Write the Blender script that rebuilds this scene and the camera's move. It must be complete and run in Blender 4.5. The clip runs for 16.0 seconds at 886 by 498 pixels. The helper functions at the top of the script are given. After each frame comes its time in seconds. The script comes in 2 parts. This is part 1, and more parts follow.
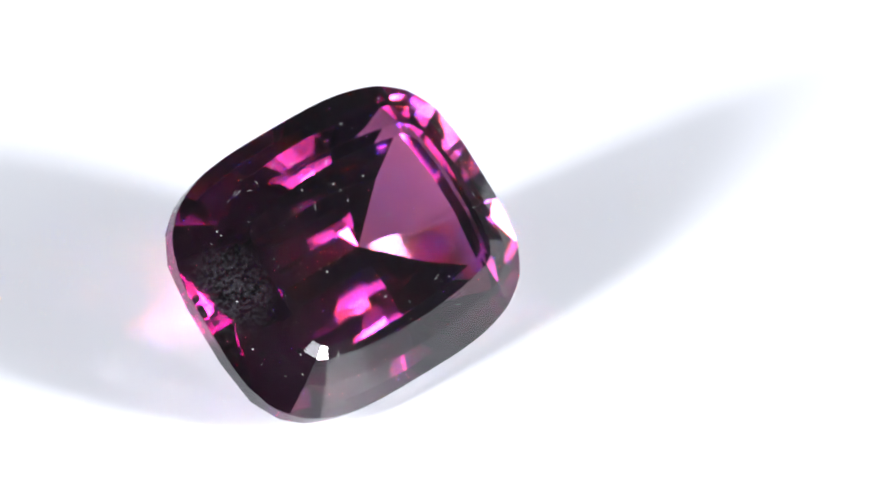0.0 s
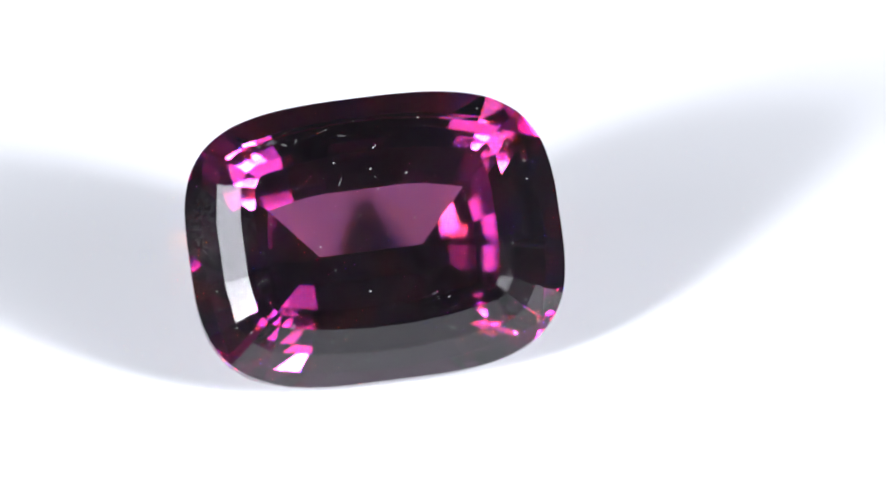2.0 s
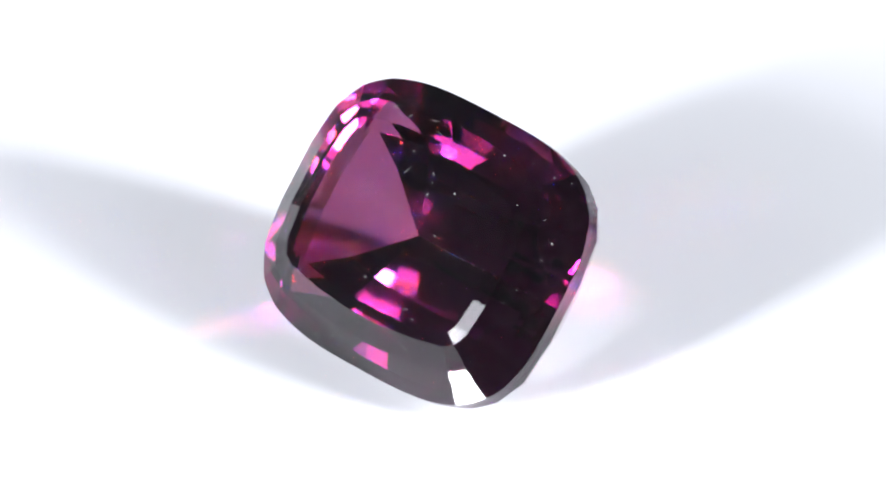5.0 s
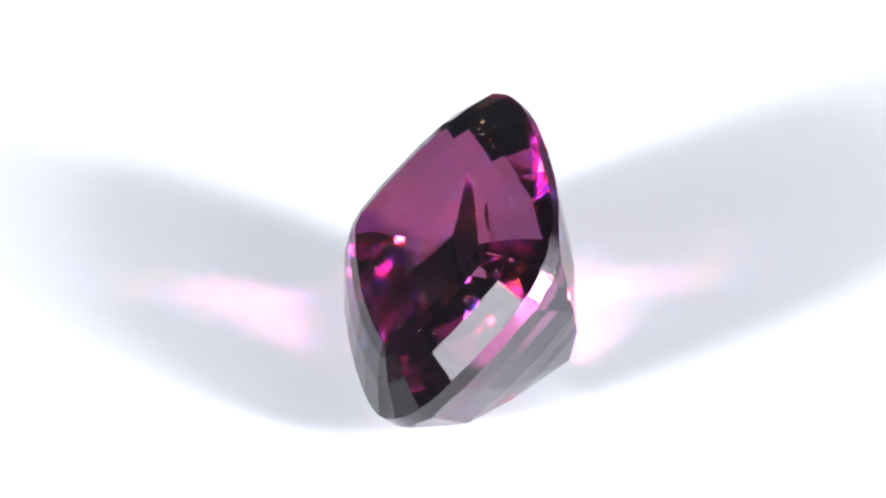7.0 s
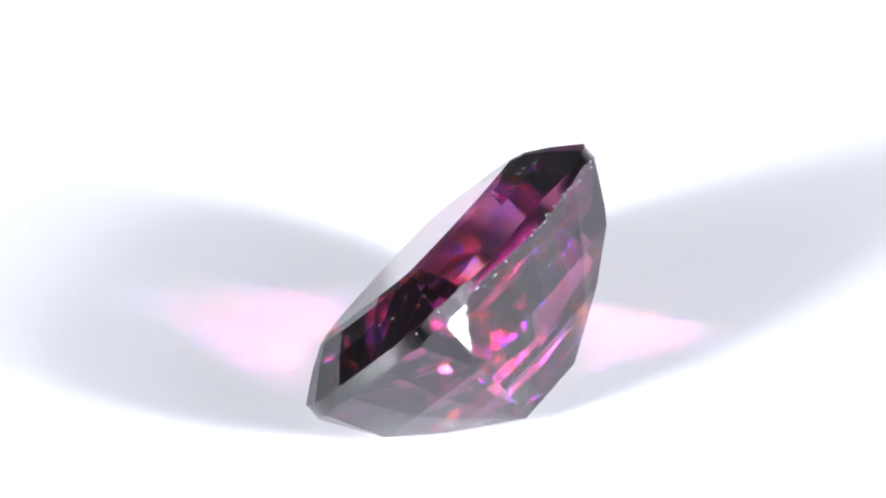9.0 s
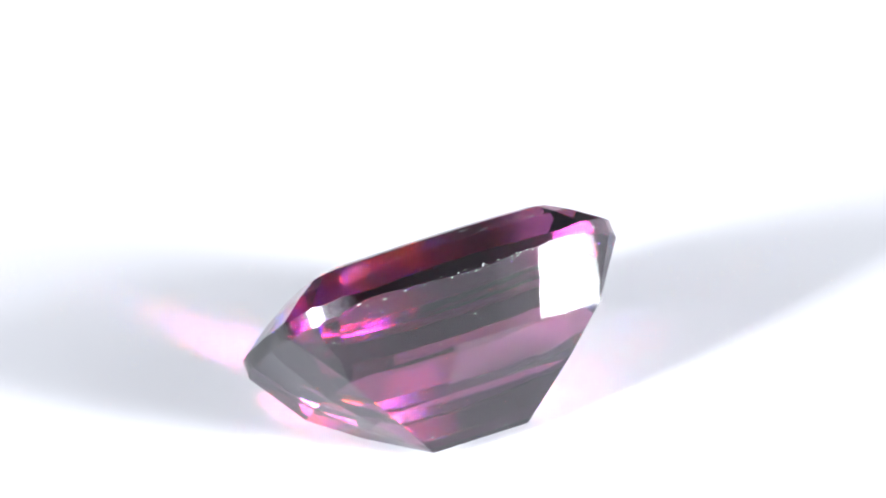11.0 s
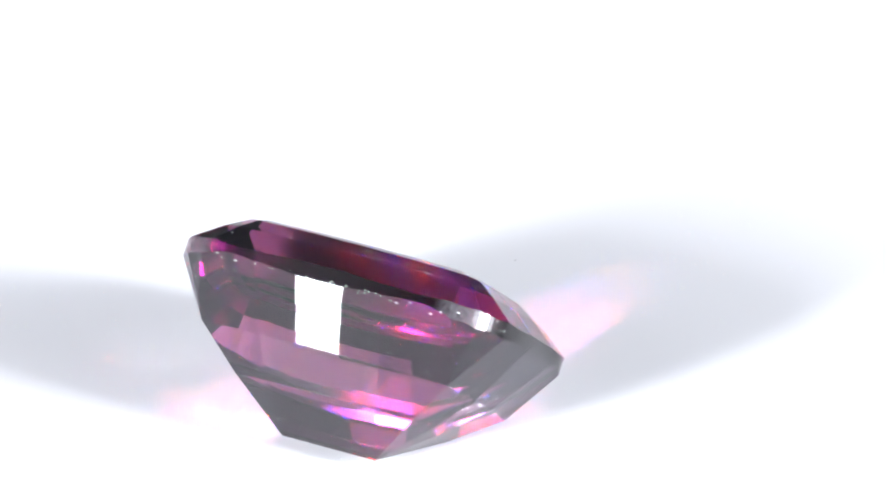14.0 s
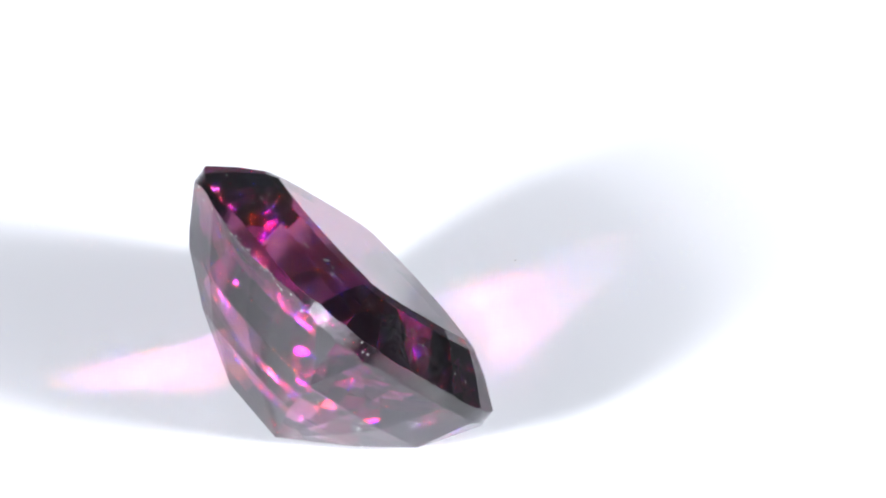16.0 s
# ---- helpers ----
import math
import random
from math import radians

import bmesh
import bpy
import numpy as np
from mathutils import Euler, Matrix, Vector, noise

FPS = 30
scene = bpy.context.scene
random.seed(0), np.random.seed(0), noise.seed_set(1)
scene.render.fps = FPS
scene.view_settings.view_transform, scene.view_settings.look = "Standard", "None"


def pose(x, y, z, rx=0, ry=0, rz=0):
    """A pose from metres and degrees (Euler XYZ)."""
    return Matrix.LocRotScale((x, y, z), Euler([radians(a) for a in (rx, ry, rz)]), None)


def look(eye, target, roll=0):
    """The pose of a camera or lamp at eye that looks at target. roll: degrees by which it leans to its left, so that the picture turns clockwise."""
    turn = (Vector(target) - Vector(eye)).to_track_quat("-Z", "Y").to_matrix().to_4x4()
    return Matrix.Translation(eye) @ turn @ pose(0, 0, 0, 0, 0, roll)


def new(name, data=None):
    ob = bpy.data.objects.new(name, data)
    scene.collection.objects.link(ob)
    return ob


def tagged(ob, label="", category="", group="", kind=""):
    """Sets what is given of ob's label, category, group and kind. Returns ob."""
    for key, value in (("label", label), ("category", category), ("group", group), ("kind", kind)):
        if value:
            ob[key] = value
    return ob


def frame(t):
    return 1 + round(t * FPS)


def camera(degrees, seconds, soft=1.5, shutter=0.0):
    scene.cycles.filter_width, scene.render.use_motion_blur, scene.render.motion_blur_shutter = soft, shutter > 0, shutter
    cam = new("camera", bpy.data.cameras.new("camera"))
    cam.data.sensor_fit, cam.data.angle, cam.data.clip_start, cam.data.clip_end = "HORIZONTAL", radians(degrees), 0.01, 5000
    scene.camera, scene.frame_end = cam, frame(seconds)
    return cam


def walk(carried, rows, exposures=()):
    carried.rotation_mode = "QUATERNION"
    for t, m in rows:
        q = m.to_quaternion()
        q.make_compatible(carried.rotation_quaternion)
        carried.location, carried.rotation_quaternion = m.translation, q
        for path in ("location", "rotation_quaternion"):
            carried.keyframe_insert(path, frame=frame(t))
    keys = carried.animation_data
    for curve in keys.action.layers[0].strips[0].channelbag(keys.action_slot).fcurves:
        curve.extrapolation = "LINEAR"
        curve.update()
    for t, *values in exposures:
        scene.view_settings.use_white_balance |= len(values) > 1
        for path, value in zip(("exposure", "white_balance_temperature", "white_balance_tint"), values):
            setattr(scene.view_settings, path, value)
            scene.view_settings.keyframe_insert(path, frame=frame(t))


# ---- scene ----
# One unit of the plan is UNIT metres: the stone is about 11 mm long.
UNIT = 1.658e-5
SIZE_X, SIZE_Y = 332.8, 256.4
TURN_RATE, SYMMETRIC_AT = -17.976, 2.5
GROUND_DROP = 253.5


def plan(x, y, z):
    """A place of the plan, which has the turning axis as origin, in metres over the white plate."""
    return Vector((x, y, z + GROUND_DROP)) * UNIT


# ---- camera ----
EYE_TILT, EYE_ROLL, EYE_AWAY = 34.5, -3.44, 20400
aim = plan(90.86, 0, 0)
eye = aim + Vector((0, -math.cos(radians(EYE_TILT)), math.sin(radians(EYE_TILT)))) * EYE_AWAY * UNIT
cam = camera(math.degrees(2 * math.atan(784 / EYE_AWAY)), 16.0, soft=2.0)
walk(cam, [(0.0, look(eye, aim, EYE_ROLL)), (16.0, look(eye, aim, EYE_ROLL))])

# ---- light ----
world = bpy.data.worlds.new("studio_room")
scene.world = world
world.use_nodes = True
world.node_tree.nodes["Background"].inputs["Color"].default_value = (0.9, 0.93, 1.0, 1)
world.node_tree.nodes["Background"].inputs["Strength"].default_value = 0.05
scene.view_settings.exposure = 0.06
# the light thrown through the stone onto the plate stays as bright and as sharp as it is
scene.cycles.blur_glossy = 0.0
scene.cycles.sample_clamp_indirect = 0.0


def softbox(azimuth, elevation, away, width, height, watts, colour):
    """A rectangular studio light that faces the stone. azimuth: degrees from +x, anticlockwise from above."""
    a, e = radians(azimuth), radians(elevation)
    data = bpy.data.lights.new("studio_light", "AREA")
    data.shape, data.size, data.size_y = "RECTANGLE", width, height
    data.energy, data.color = watts, colour
    lamp = new("studio_light", data)
    place = plan(0, 60, -100)
    lamp.matrix_world = look(place + Vector((math.cos(a) * math.cos(e), math.sin(a) * math.cos(e), math.sin(e))) * away, place)
    return lamp


# each side: a bright lamp, and the wide dim diffuser over it
COOL = (0.90, 0.92, 1.0)
softbox(-30, 18.5, 0.50, 0.082, 0.142, 5.9, COOL)
softbox(216, 20.5, 0.50, 0.082, 0.13, 5.3, COOL)
softbox(-31, 29.5, 0.60, 0.27, 0.19, 1.25, COOL)
softbox(209.5, 30, 0.60, 0.24, 0.21, 1.0, COOL)


# ---- materials ----
def material(name):
    mat = bpy.data.materials.new(name)
    mat.use_nodes = True
    nodes, links = mat.node_tree.nodes, mat.node_tree.links
    return mat, nodes, links, nodes["Principled BSDF"]


def gem_material(veil=0.0027, smear_veil=0.0, spots=((-288, 45, 55),), reach=95, frost=0.06, patchy=(0.44, 0.74), veil_smear_colour=(0.78, 0.75, 0.82, 1)):
    """Clear dark garnet: red and blue bend by their own index, and each bounce inside is tinted once more."""
    mat, nodes, links, bsdf = material("garnet")
    nodes.remove(bsdf)
    red, blue = nodes.new("ShaderNodeBsdfRefraction"), nodes.new("ShaderNodeBsdfRefraction")
    red.inputs["Color"].default_value, red.inputs["IOR"].default_value = (0.63, 0.20, 0.0, 1), 1.756
    blue.inputs["Color"].default_value, blue.inputs["IOR"].default_value = (0.0, 0.12, 0.495, 1), 1.768
    both = nodes.new("ShaderNodeAddShader")
    fresnel, step = nodes.new("ShaderNodeFresnel"), nodes.new("ShaderNodeMapRange")
    fresnel.inputs["IOR"].default_value = 1.76
    step.inputs["From Min"].default_value, step.inputs["From Max"].default_value = 0.97, 0.999
    tint = nodes.new("ShaderNodeMix")
    tint.data_type = "RGBA"
    tint.inputs["A"].default_value, tint.inputs["B"].default_value = (1, 1, 1, 1), (0.73, 0.36, 0.64, 1)
    gloss, mix = nodes.new("ShaderNodeBsdfGlossy"), nodes.new("ShaderNodeMixShader")
    for n in (red, blue, gloss):
        n.inputs["Roughness"].default_value = frost
    links.new(red.outputs[0], both.inputs[0])
    links.new(blue.outputs[0], both.inputs[1])
    links.new(fresnel.outputs[0], step.inputs["Value"])
    links.new(step.outputs["Result"], tint.inputs["Factor"])
    links.new(tint.outputs["Result"], gloss.inputs["Color"])
    links.new(fresnel.outputs[0], mix.inputs[0])
    links.new(both.outputs[0], mix.inputs[1])
    links.new(gloss.outputs[0], mix.inputs[2])
    # a pale veil painted in for glare, and on one end a dried smear
    dust, coat = nodes.new("ShaderNodeBsdfDiffuse"), nodes.new("ShaderNodeMixShader")
    # one diffuse colour serves both the painted veil and the smear
    dust.inputs["Color"].default_value = veil_smear_colour
    where = nodes.new("ShaderNodeTexCoord")
    grain, patch = nodes.new("ShaderNodeTexNoise"), nodes.new("ShaderNodeTexNoise")
    grain.inputs["Scale"].default_value, grain.inputs["Detail"].default_value = 2600, 5
    patch.inputs["Scale"].default_value, patch.inputs["Detail"].default_value = 8500, 9
    speckle = nodes.new("ShaderNodeMapRange")
    speckle.inputs["From Min"].default_value, speckle.inputs["From Max"].default_value = patchy
    spread, power, veil_on, total = (nodes.new("ShaderNodeMath") for _ in range(4))
    for n in (spread, power, veil_on):
        n.operation = "MULTIPLY"
    power.inputs[1].default_value, veil_on.inputs[1].default_value = smear_veil, veil * 2
    for n in (grain, patch):
        links.new(where.outputs["Object"], n.inputs["Vector"])
    within = None
    for spot in spots:
        away, near = nodes.new("ShaderNodeVectorMath"), nodes.new("ShaderNodeMapRange")
        away.operation = "DISTANCE"
        away.inputs[1].default_value = Vector(spot) * UNIT
        near.inputs["From Min"].default_value, near.inputs["From Max"].default_value = reach * UNIT, reach * 0.35 * UNIT
        links.new(where.outputs["Object"], away.inputs[0])
        links.new(away.outputs["Value"], near.inputs["Value"])
        if within:
            most = nodes.new("ShaderNodeMath")
            most.operation = "MAXIMUM"
            links.new(within, most.inputs[0])
            links.new(near.outputs["Result"], most.inputs[1])
            within = most.outputs[0]
        else:
            within = near.outputs["Result"]
    links.new(patch.outputs["Fac"], speckle.inputs["Value"])
    links.new(within, spread.inputs[0])
    links.new(speckle.outputs["Result"], spread.inputs[1])
    links.new(spread.outputs[0], power.inputs[0])
    links.new(grain.outputs["Fac"], veil_on.inputs[0])
    links.new(power.outputs[0], total.inputs[0])
    links.new(veil_on.outputs[0], total.inputs[1])
    links.new(total.outputs[0], coat.inputs[0])
    links.new(mix.outputs[0], coat.inputs[1])
    links.new(dust.outputs[0], coat.inputs[2])
    links.new(coat.outputs[0], nodes["Material Output"].inputs["Surface"])
    return mat


def chip_material(name, grey):
    mat, nodes, links, bsdf = material(name)
    bsdf.inputs["Base Color"].default_value = (grey, grey * 0.97, grey, 1)
    bsdf.inputs["Roughness"].default_value = 0.45
    return mat


def paper_material():
    """Glossy white acrylic with the faintest unevenness of gloss."""
    mat, nodes, links, bsdf = material("white_acrylic")
    where, cloud, gloss = nodes.new("ShaderNodeTexCoord"), nodes.new("ShaderNodeTexNoise"), nodes.new("ShaderNodeMapRange")
    cloud.inputs["Scale"].default_value, cloud.inputs["Detail"].default_value = 60, 6
    gloss.inputs["To Min"].default_value, gloss.inputs["To Max"].default_value = 0.07, 0.10
    links.new(where.outputs["Object"], cloud.inputs["Vector"])
    links.new(cloud.outputs["Fac"], gloss.inputs["Value"])
    links.new(gloss.outputs["Result"], bsdf.inputs["Roughness"])
    bsdf.inputs["Base Color"].default_value = (0.80, 0.812, 0.822, 1)
    bsdf.inputs["IOR"].default_value = 1.6
    return mat


def dark_material():
    mat, nodes, links, bsdf = material("dark_matt_surface")
    bsdf.inputs["Base Color"].default_value = (0.05, 0.05, 0.055, 1)
    bsdf.inputs["Roughness"].default_value = 0.7
    return mat


def wall_material():
    mat, nodes, links, bsdf = material("grey_wall_paint")
    bsdf.inputs["Base Color"].default_value = (0.32, 0.33, 0.37, 1)
    bsdf.inputs["Roughness"].default_value = 0.8
    return mat


# the pavilion's mauve veil, thicker at its ends, paints in the plate's pale reflection
GEM, SMEARED, VEILED = gem_material(), gem_material(smear_veil=0.034), gem_material(
    veil=0.004, smear_veil=0.014, spots=((330, 0, -60), (-330, 0, -60)), reach=300, patchy=(0.1, 0.8), veil_smear_colour=(0.76, 0.66, 0.92, 1))
GIRDLE = gem_material(veil=0.003, smear_veil=0.12, spots=((265, 205, 4), (-265, 205, 4)), reach=62, frost=0.18, patchy=(0.15, 0.6))
PAPER, WALL, DARK = paper_material(), wall_material(), dark_material()
SCRATCH, FLECK, CHIP, GRIT = chip_material("scratch_white", 0.26), chip_material("dust_white", 0.5), chip_material("chip_white", 0.5), chip_material("grit_grey", 0.4)


def part(name, bm, mat, parent=None, label=""):
    mesh = bpy.data.meshes.new(name)
    bm.to_mesh(mesh)
    bm.free()
    for m in mat if isinstance(mat, (list, tuple)) else (mat,):
        mesh.materials.append(m)
    ob = new(name, mesh)
    if parent:
        ob.parent = parent
    return tagged(ob, label)


# ---- structure ----
def plate():
    """The round white plate under the stone, with eased edges, larger than the view."""
    bm = bmesh.new()
    wide, thick = 0.027, 0.004
    ring = [(wide * math.cos(2 * math.pi * i / 96), wide * math.sin(2 * math.pi * i / 96)) for i in range(96)]
    top = bm.faces.new([bm.verts.new((x, y, 0)) for x, y in ring])
    made = bmesh.ops.extrude_face_region(bm, geom=[top])
    bmesh.ops.translate(bm, verts=[v for v in made["geom"] if isinstance(v, bmesh.types.BMVert)], vec=(0, 0, -thick))
    bmesh.ops.recalc_face_normals(bm, faces=bm.faces[:])
    rim_edges = [e for e in bm.edges if abs(e.verts[0].co.z - e.verts[1].co.z) < 1e-6]
    bmesh.ops.bevel(bm, geom=rim_edges, offset=0.0006, segments=2, affect="EDGES")
    ob = part("ground", bm, PAPER, None, "plain glossy white acrylic plate lit from both sides")
    return tagged(ob, category="backdrop", kind="structure")


def tabletop():
    bm = bmesh.new()
    rows = [[bm.verts.new((x, y, -0.0041)) for y in (-1.5, -0.5, 0.5, 1.5)] for x in (-1.5, -0.5, 0.5, 1.5)]
    for a, b in zip(rows, rows[1:]):
        for i in range(3):
            bm.faces.new((a[i], b[i], b[i + 1], a[i + 1]))
    ob = part("floor", bm, DARK, None, "dark matt studio surface under the white plate")
    return tagged(ob, category="floor", kind="structure")


def slab(name, lo, hi, label):
    bm = bmesh.new()
    bmesh.ops.create_cube(bm, size=1)
    for v in bm.verts:
        v.co = [lo[i] + (v.co[i] + 0.5) * (hi[i] - lo[i]) for i in range(3)]
    return tagged(part(name, bm, WALL, None, label), category="wall", kind="structure")


plate()
tabletop()
slab("wall_west", (-1.6, -1.6, -0.1), (-1.502, 1.6, 2.0), "plain grey studio wall")
slab("wall_east", (1.502, -1.6, -0.1), (1.6, 1.6, 2.0), "plain grey studio wall")
slab("wall_south", (-1.5, -1.6, -0.1), (1.5, -1.502, 2.0), "plain grey studio wall")
slab("wall_north", (-1.5, 1.502, -0.1), (1.5, 1.6, 2.0), "plain grey studio wall")
slab("ceiling", (-1.6, -1.6, 2.002), (1.6, 1.6, 2.1), "plain grey studio ceiling")


# ---- the stone ----
POWER = 3.28


def rim(x):
    """Half the stone's breadth at x along its length."""
    return SIZE_Y * max(0.0, 1 - abs(x / SIZE_X) ** POWER) ** (1 / POWER)


def outline(count=128):
    pts = []
    for i in range(count):
        a = 2 * math.pi * i / count
        c, s = math.cos(a), math.sin(a)
        pts.append((math.copysign(abs(c) ** (2 / POWER) * SIZE_X, c), math.copysign(abs(s) ** (2 / POWER) * SIZE_Y, s)))
    return pts


def columns(shoulder):
    """Outward directions of the facet columns round the girdle, with the distance of each column's plane at the girdle.
    shoulder: where along its length the long side meets the corner."""
    end = lambda y: SIZE_X * max(0.0, 1 - abs(y / SIZE_Y) ** POWER) ** (1 / POWER)
    quarter = [(46, SIZE_Y), (132, 248.6), (shoulder, rim(shoulder)), (283, rim(283))] + [(end(y), y) for y in (135, 43)]
    edge = outline(512)
    ways = [(0.0, 1.0, SIZE_Y), (1.0, 0.0, SIZE_X)]
    for (x0, y0), (x1, y1) in zip(quarter, quarter[1:]):
        dx, dy = x1 - x0, y0 - y1
        length = math.hypot(dx, dy)
        nx, ny = dy / length, dx / length
        chord = x0 * nx + y0 * ny
        round_off = max(x * nx + y * ny for x, y in edge) - chord
        ways.append((nx, ny, chord + round_off * (0.0 if ny > 0.93 else 0.6 if nx > 0.98 else 0.9)))
    ring = []
    for nx, ny, reach in ways:
        for sx, sy in ((1, 1), (-1, 1), (1, -1), (-1, -1)):
            way = (nx * sx + 0.0, ny * sy + 0.0, reach)
            if way not in ring:
                ring.append(way)
    return ring


GIRDLE_LOW = 9
# height over the girdle's middle, and how far in from the girdle on the long and on the short sides
CROWN = [(18, 0, 0), (57.0, 48.0, 54.0), (81.5, 87.5, 95.5), (88.3, 109.5, 120.5)]
KEEL_HALF, KEEL_DEPTH = 92.6, 259.7
# depth under the girdle's middle, and the share of the way in to the keel on long sides, two corner columns and short sides
PAVILION = [(GIRDLE_LOW, 0.0, 0.0, 0.0, 0.0), (115.5, 0.313, 0.235, 0.24, 0.31), (184.0, 0.588, 0.545, 0.55, 0.615), (KEEL_DEPTH, 1.0, 1.0, 1.0, 1.0)]


def cut(bm, point, normal):
    geom = bm.verts[:] + bm.edges[:] + bm.faces[:]
    made = bmesh.ops.bisect_plane(bm, geom=geom, dist=1e-4, plane_co=point, plane_no=normal, clear_outer=True)
    edges = [e for e in made["geom_cut"] if isinstance(e, bmesh.types.BMEdge)]
    if len(edges) > 2:
        bmesh.ops.contextual_create(bm, geom=edges)


FACETS = {"crown": [], "pavilion": []}


def gem_faces():
    """The cushion outline, cut by the planes of its facets as a cutter would: one closed mesh."""
    bm = bmesh.new()
    top, low = CROWN[-1][0], -KEEL_DEPTH - 20
    pts = outline()
    a = [bm.verts.new((x, y, low)) for x, y in pts]
    b = [bm.verts.new((x, y, top)) for x, y in pts]
    bm.faces.new(a[::-1])
    bm.faces.new(b)
    for i in range(len(pts)):
        j = (i + 1) % len(pts)
        bm.faces.new((a[i], a[j], b[j], b[i]))
    for nx, ny, reach in columns(225):
        for (z0, l0, s0), (z1, l1, s1) in zip(CROWN, CROWN[1:]):
            in0, in1 = l0 * ny * ny + s0 * nx * nx, l1 * ny * ny + s1 * nx * nx
            flat, rise = in1 - in0, z1 - z0
            FACETS["crown"].append((Vector((nx * (reach - in0), ny * (reach - in0), z0)), Vector((nx * rise, ny * rise, flat)).normalized()))
    for nx, ny, reach in columns(243):
        full = reach - KEEL_HALF * abs(nx)
        kind = 1 if abs(ny) > 0.9 else 2 if abs(ny) > 0.7 else 3 if abs(ny) > 0.3 else 4
        for above, below in zip(PAVILION, PAVILION[1:]):
            z0, z1, f0, f1 = above[0], below[0], above[kind], below[kind]
            # the columns of the first tier run parallel, those below draw together towards the keel's ends
            in0 = (SIZE_Y if kind == 1 and z0 == PAVILION[1][0] else full) * f0
            in1 = (SIZE_Y if kind == 1 and z1 == PAVILION[1][0] else full) * f1
            flat, rise = in1 - in0, z1 - z0
            r0 = reach - in0
            FACETS["pavilion"].append((Vector((nx * r0, ny * r0, -z0)), Vector((nx * rise, ny * rise, -flat)).normalized()))
    for point, normal in FACETS["crown"] + FACETS["pavilion"]:
        cut(bm, point, normal)
    FACETS["crown"].append((Vector((0, 0, top)), Vector((0, 0, 1))))
    bmesh.ops.remove_doubles(bm, verts=bm.verts[:], dist=0.02)
    bmesh.ops.recalc_face_normals(bm, faces=bm.faces[:])
    bm.normal_update()
    return bm


def gem_piece(whole, keep):
    """Those faces of the stone whose normal keep() accepts."""
    bm = whole.copy()
    bm.normal_update()
    bmesh.ops.delete(bm, geom=[f for f in bm.faces if not keep(f.normal.z)], context="FACES")
    for v in bm.verts:
        v.co *= UNIT
    return bm


STONE_PLACE, STONE_TURN = (-12.81, 110.97, -45.69), (45.885, -0.554, -2.436)
stone = tagged(new("gemstone"), "purple-red faceted cushion-cut gemstone leaning on white plate", "gemstone")
solid = gem_faces()
crown = part("crown", gem_piece(solid, lambda z: 0.02 < z < 0.9999), SMEARED, stone)
table = part("table_facet", gem_piece(solid, lambda z: z >= 0.9999), GEM, crown)
girdle = part("girdle", gem_piece(solid, lambda z: abs(z) <= 0.02), GIRDLE, stone, "narrow girdle band with frosted corners")
pavilion = part("pavilion", gem_piece(solid, lambda z: z < -0.02), VEILED, stone)
solid.free()


# ---- wear on the stone ----
def surface(side, x, y):
    """The stone's surface over or under (x, y): the place and the facet's normal."""
    sign, best = (1 if side == "crown" else -1), None
    for point, normal in FACETS[side]:
        z = point.z - (normal.x * (x - point.x) + normal.y * (y - point.y)) / normal.z
        if best is None or z * sign < best[0] * sign:
            best = (z, normal)
    return Vector((x, y, best[0])), best[1]


def sliver_mesh(name, seed, bend):
    """A thin broken ridge, one unit long, pointed at both ends."""
    rnd = random.Random(seed)
    bm = bmesh.new()
    rows = []
    for i in range(6):
        u = i / 5 - 0.5
        wide = 0.5 * (1 - (2 * u) ** 2) ** 0.5 * rnd.uniform(0.6, 1.0) + 0.03
        off = bend * (u * u - 0.12) * 10
        rows.append([bm.verts.new((u, off - wide, 0)), bm.verts.new((u, off, rnd.uniform(0.5, 1.0))), bm.verts.new((u, off + wide, 0))])
    for a, b in zip(rows, rows[1:]):
        for i in (0, 1):
            bm.faces.new((a[i], b[i], b[i + 1], a[i + 1]))
        bm.faces.new((a[2], b[2], b[0], a[0]))
    mesh = bpy.data.meshes.new(name)
    bm.to_mesh(mesh)
    bm.free()
    return mesh


def crumb_mesh(name, seed):
    """A small angular splinter."""
    rnd = random.Random(seed)
    bm = bmesh.new()
    bmesh.ops.create_icosphere(bm, subdivisions=1, radius=0.5)
    for v in bm.verts:
        v.co *= rnd.uniform(0.65, 1.2)
        v.co.z *= 0.5
    mesh = bpy.data.meshes.new(name)
    bm.to_mesh(mesh)
    bm.free()
    return mesh


def lay(name, mesh, mat, parent, place, normal, angle, size):
    """One mark on a facet: size is its length, width and height in plan units."""
    if not mesh.materials:
        mesh.materials.append(mat)
    ob = new(name, mesh)
    ob.parent = parent
    turn = normal.to_track_quat("Z", "X").to_matrix()
    along = Vector((math.cos(radians(angle)), math.sin(radians(angle)), 0))
    along = (along - normal * along.dot(normal)).normalized()
    side = normal.cross(along)
    m = Matrix((along, side, normal)).transposed().to_4x4()
    ob.matrix_basis = Matrix.Translation(place * UNIT) @ m @ Matrix.Diagonal((*(v * UNIT for v in size), 1))
    return ob


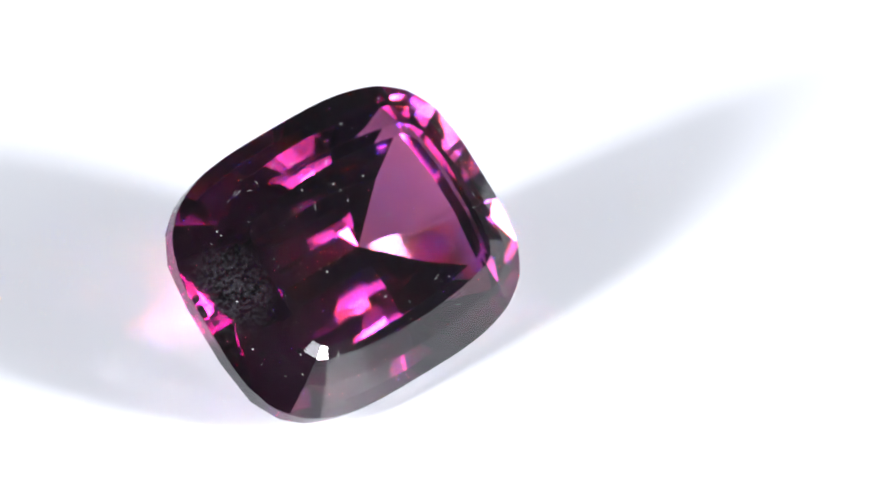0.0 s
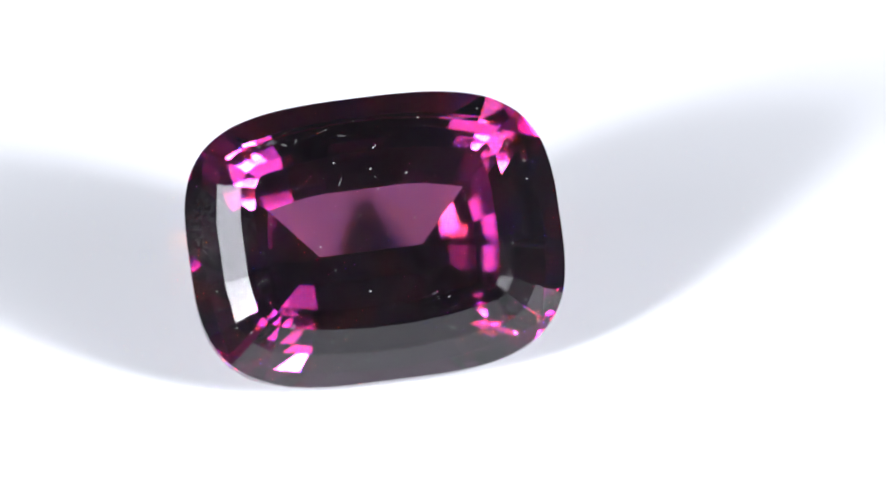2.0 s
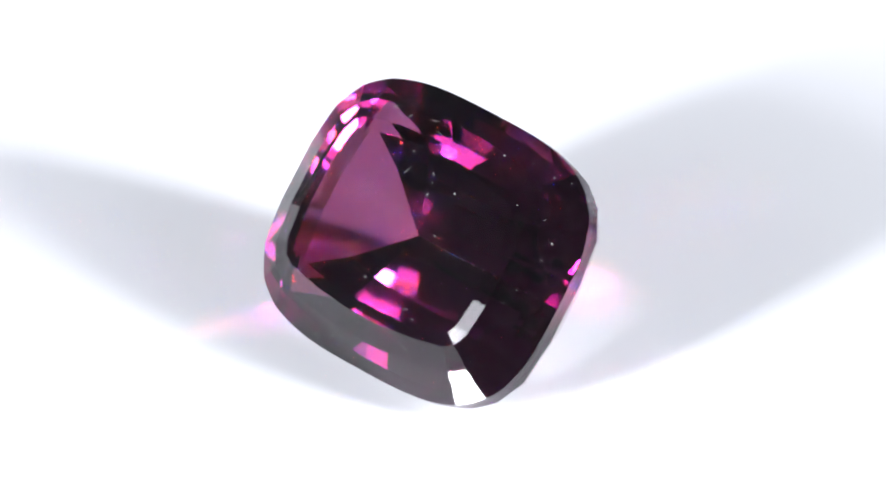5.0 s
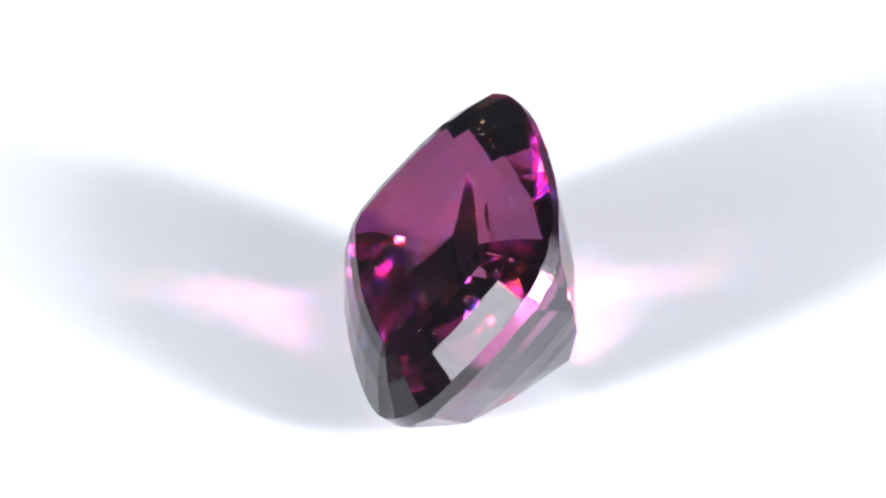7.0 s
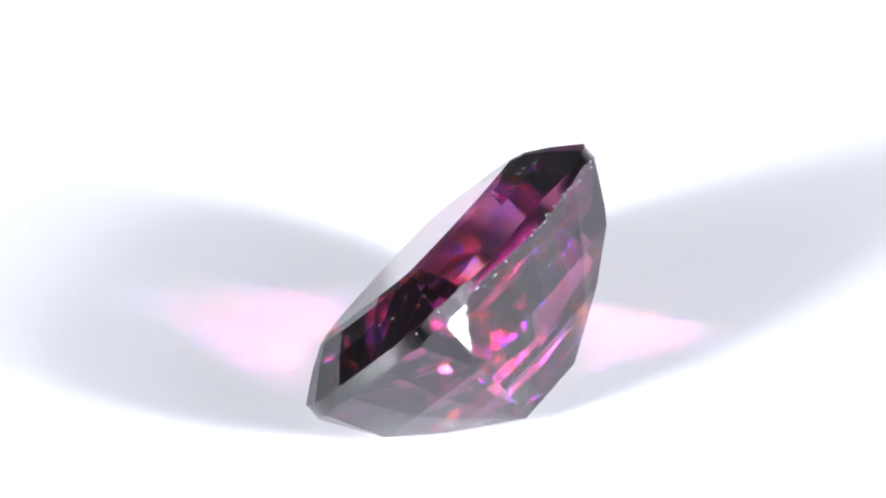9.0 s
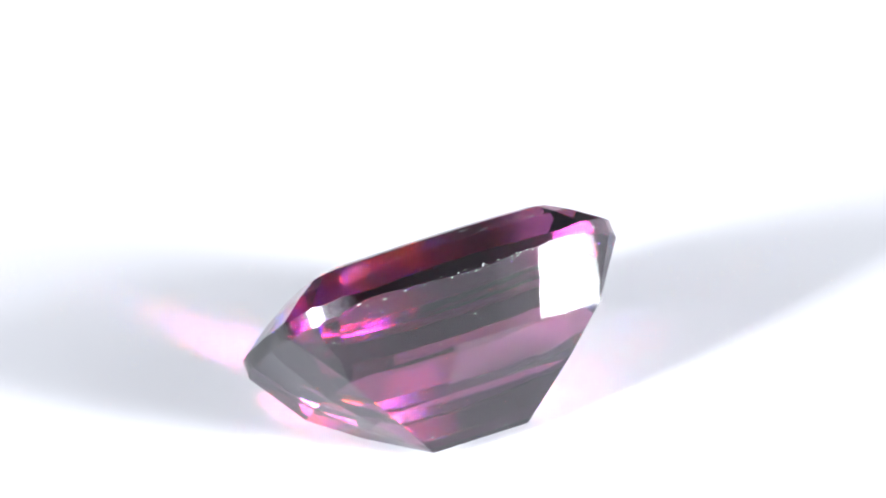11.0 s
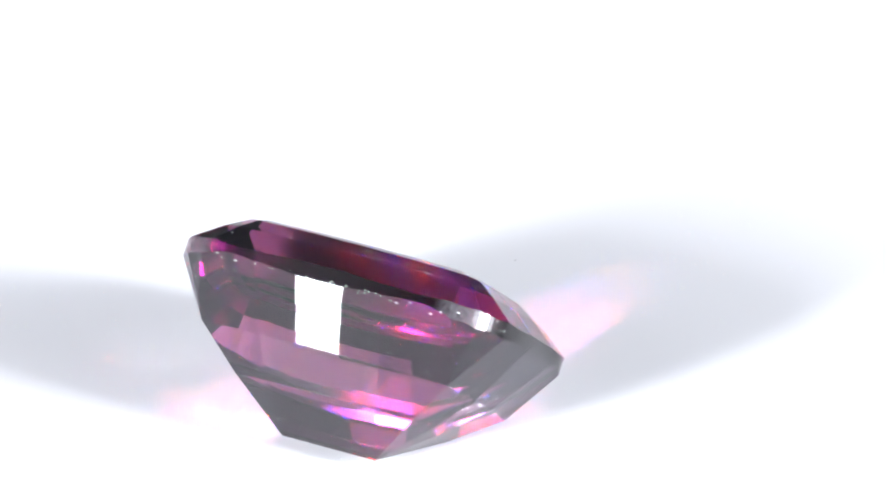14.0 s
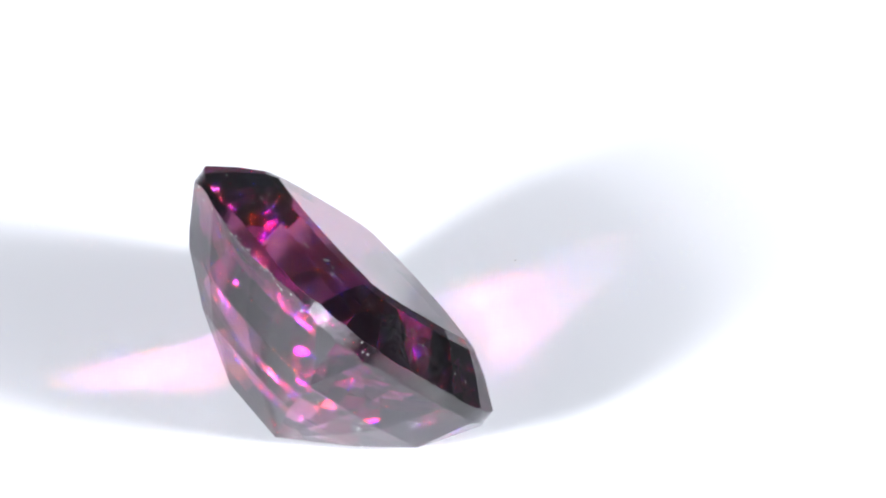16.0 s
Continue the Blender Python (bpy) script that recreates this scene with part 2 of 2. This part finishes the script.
# x, y, angle, length
CROWN_SCRATCHES = [(-53, 97, 60, 22), (-26, 32, 50, 10), (109, -184, -35, 22), (87, -122, 20, 16), (11, -134, 75, 10),
                   (-162, 186, 10, 26), (-141, 179, -40, 12), (-187, 182, 30, 10), (-115, -238, 40, 18), (-69, -226, 60, 14),
                   (-44, -220, 20, 16), (6, -226, 50, 12), (-124, -224, -20, 10), (-170, -149, 70, 16), (-174, -152, 20, 10),
                   (-39, 182, -10, 20), (-68, 197, 15, 24), (-120, 183, 80, 16), (-164, 189, 30, 14), (258, -30, 60, 9)]
PAVILION_SCRATCHES = [(57, 132, -20, 14), (3, 118, -25, 22), (174, 227, 40, 10), (143, 83, -30, 10), (-207, 160, 30, 12),
                      (303, 101, 60, 10), (256, 97, 45, 14), (225, 157, 70, 8), (152, 99, 10, 7), (-139, 184, 10, 6)]
slivers = [sliver_mesh("scratch", 3 + i, b) for i, b in enumerate((0.0, 0.35, -0.3, 0.12))]
crumbs = [crumb_mesh("chip", 20 + i) for i in range(4)]
flecks = [crumb_mesh("fleck", 40 + i) for i in range(3)]
for side, holder, marks in (("crown", crown, CROWN_SCRATCHES), ("pavilion", pavilion, PAVILION_SCRATCHES)):
    for i, (x, y, angle, length) in enumerate(marks):
        place, normal = surface(side, x, y)
        lay("scratch", slivers[i % 4], SCRATCH, holder, place, normal, angle, (length * 0.8, 0.9, 0.5))

rnd = random.Random(11)
for i in range(42):
    # the worn lower edge of the girdle along one long side, and a few splinters on its ends
    x = rnd.triangular(-235, 235, -20) if i < 33 else rnd.choice((-1, 1)) * rnd.uniform(250, 322)
    y = rim(x)
    dx = 2.0
    out = Vector((rim(x - dx) - rim(x + dx), 2 * dx, 0)).normalized()
    z = rnd.uniform(-13, -3) if i < 33 else rnd.uniform(-10, 16)
    long = rnd.choice((2, 2, 3, 4, 6, 9))
    lay("chip", crumbs[i % 4], CHIP, girdle, Vector((x, y, z)), out, rnd.uniform(-20, 20), (long, rnd.uniform(1.5, 3.5), 2))
for i in range(7):
    x = rnd.uniform(-85, 85)
    lay("chip", crumbs[i % 4], CHIP, pavilion, Vector((x, 0, -KEEL_DEPTH)), Vector((0, 0.3, -1)).normalized(), 0, (rnd.uniform(4, 9), 3, 2))
for i in range(130):
    x, y = rnd.uniform(-300, 300), rnd.uniform(-220, 220)
    if abs(y) > rim(x) - 12:
        continue
    side, holder = ("crown", crown) if i % 5 < 3 else ("pavilion", pavilion)
    place, normal = surface(side, x, y)
    wide = rnd.choice((1.3, 1.6, 2.0, 2.6, 3.4))
    lay("fleck", flecks[i % 3], FLECK, holder, place, normal, rnd.uniform(0, 180), (wide, wide * 0.8, 1.2))

speck = crumb_mesh("dust_speck", 77)
speck.materials.append(GRIT)
grain = tagged(new("dust_speck", speck), "tiny grey speck of dust on white plate", "dust")
grain.matrix_world = Matrix.Translation((0.003646, 0.00526, 1.2e-5)) @ Matrix.Diagonal((8e-5, 6e-5, 4e-5, 1))


# ---- what moves ----
def stone_pose(t):
    lean = pose(0, 0, 0, 0, 0, STONE_TURN[2]) @ pose(0, 0, 0, STONE_TURN[0]) @ pose(0, 0, 0, 0, STONE_TURN[1])
    low = min((lean @ v.co).z for v in pavilion.data.vertices)
    spin = pose(0, 0, 0, 0, 0, TURN_RATE * (t - SYMMETRIC_AT))
    x, y, _ = Vector(STONE_PLACE) * UNIT
    return spin @ Matrix.Translation((x, y, -low)) @ lean


def motions():
    walk(stone, [(i * 0.25, stone_pose(i * 0.25)) for i in range(65)])


motions()
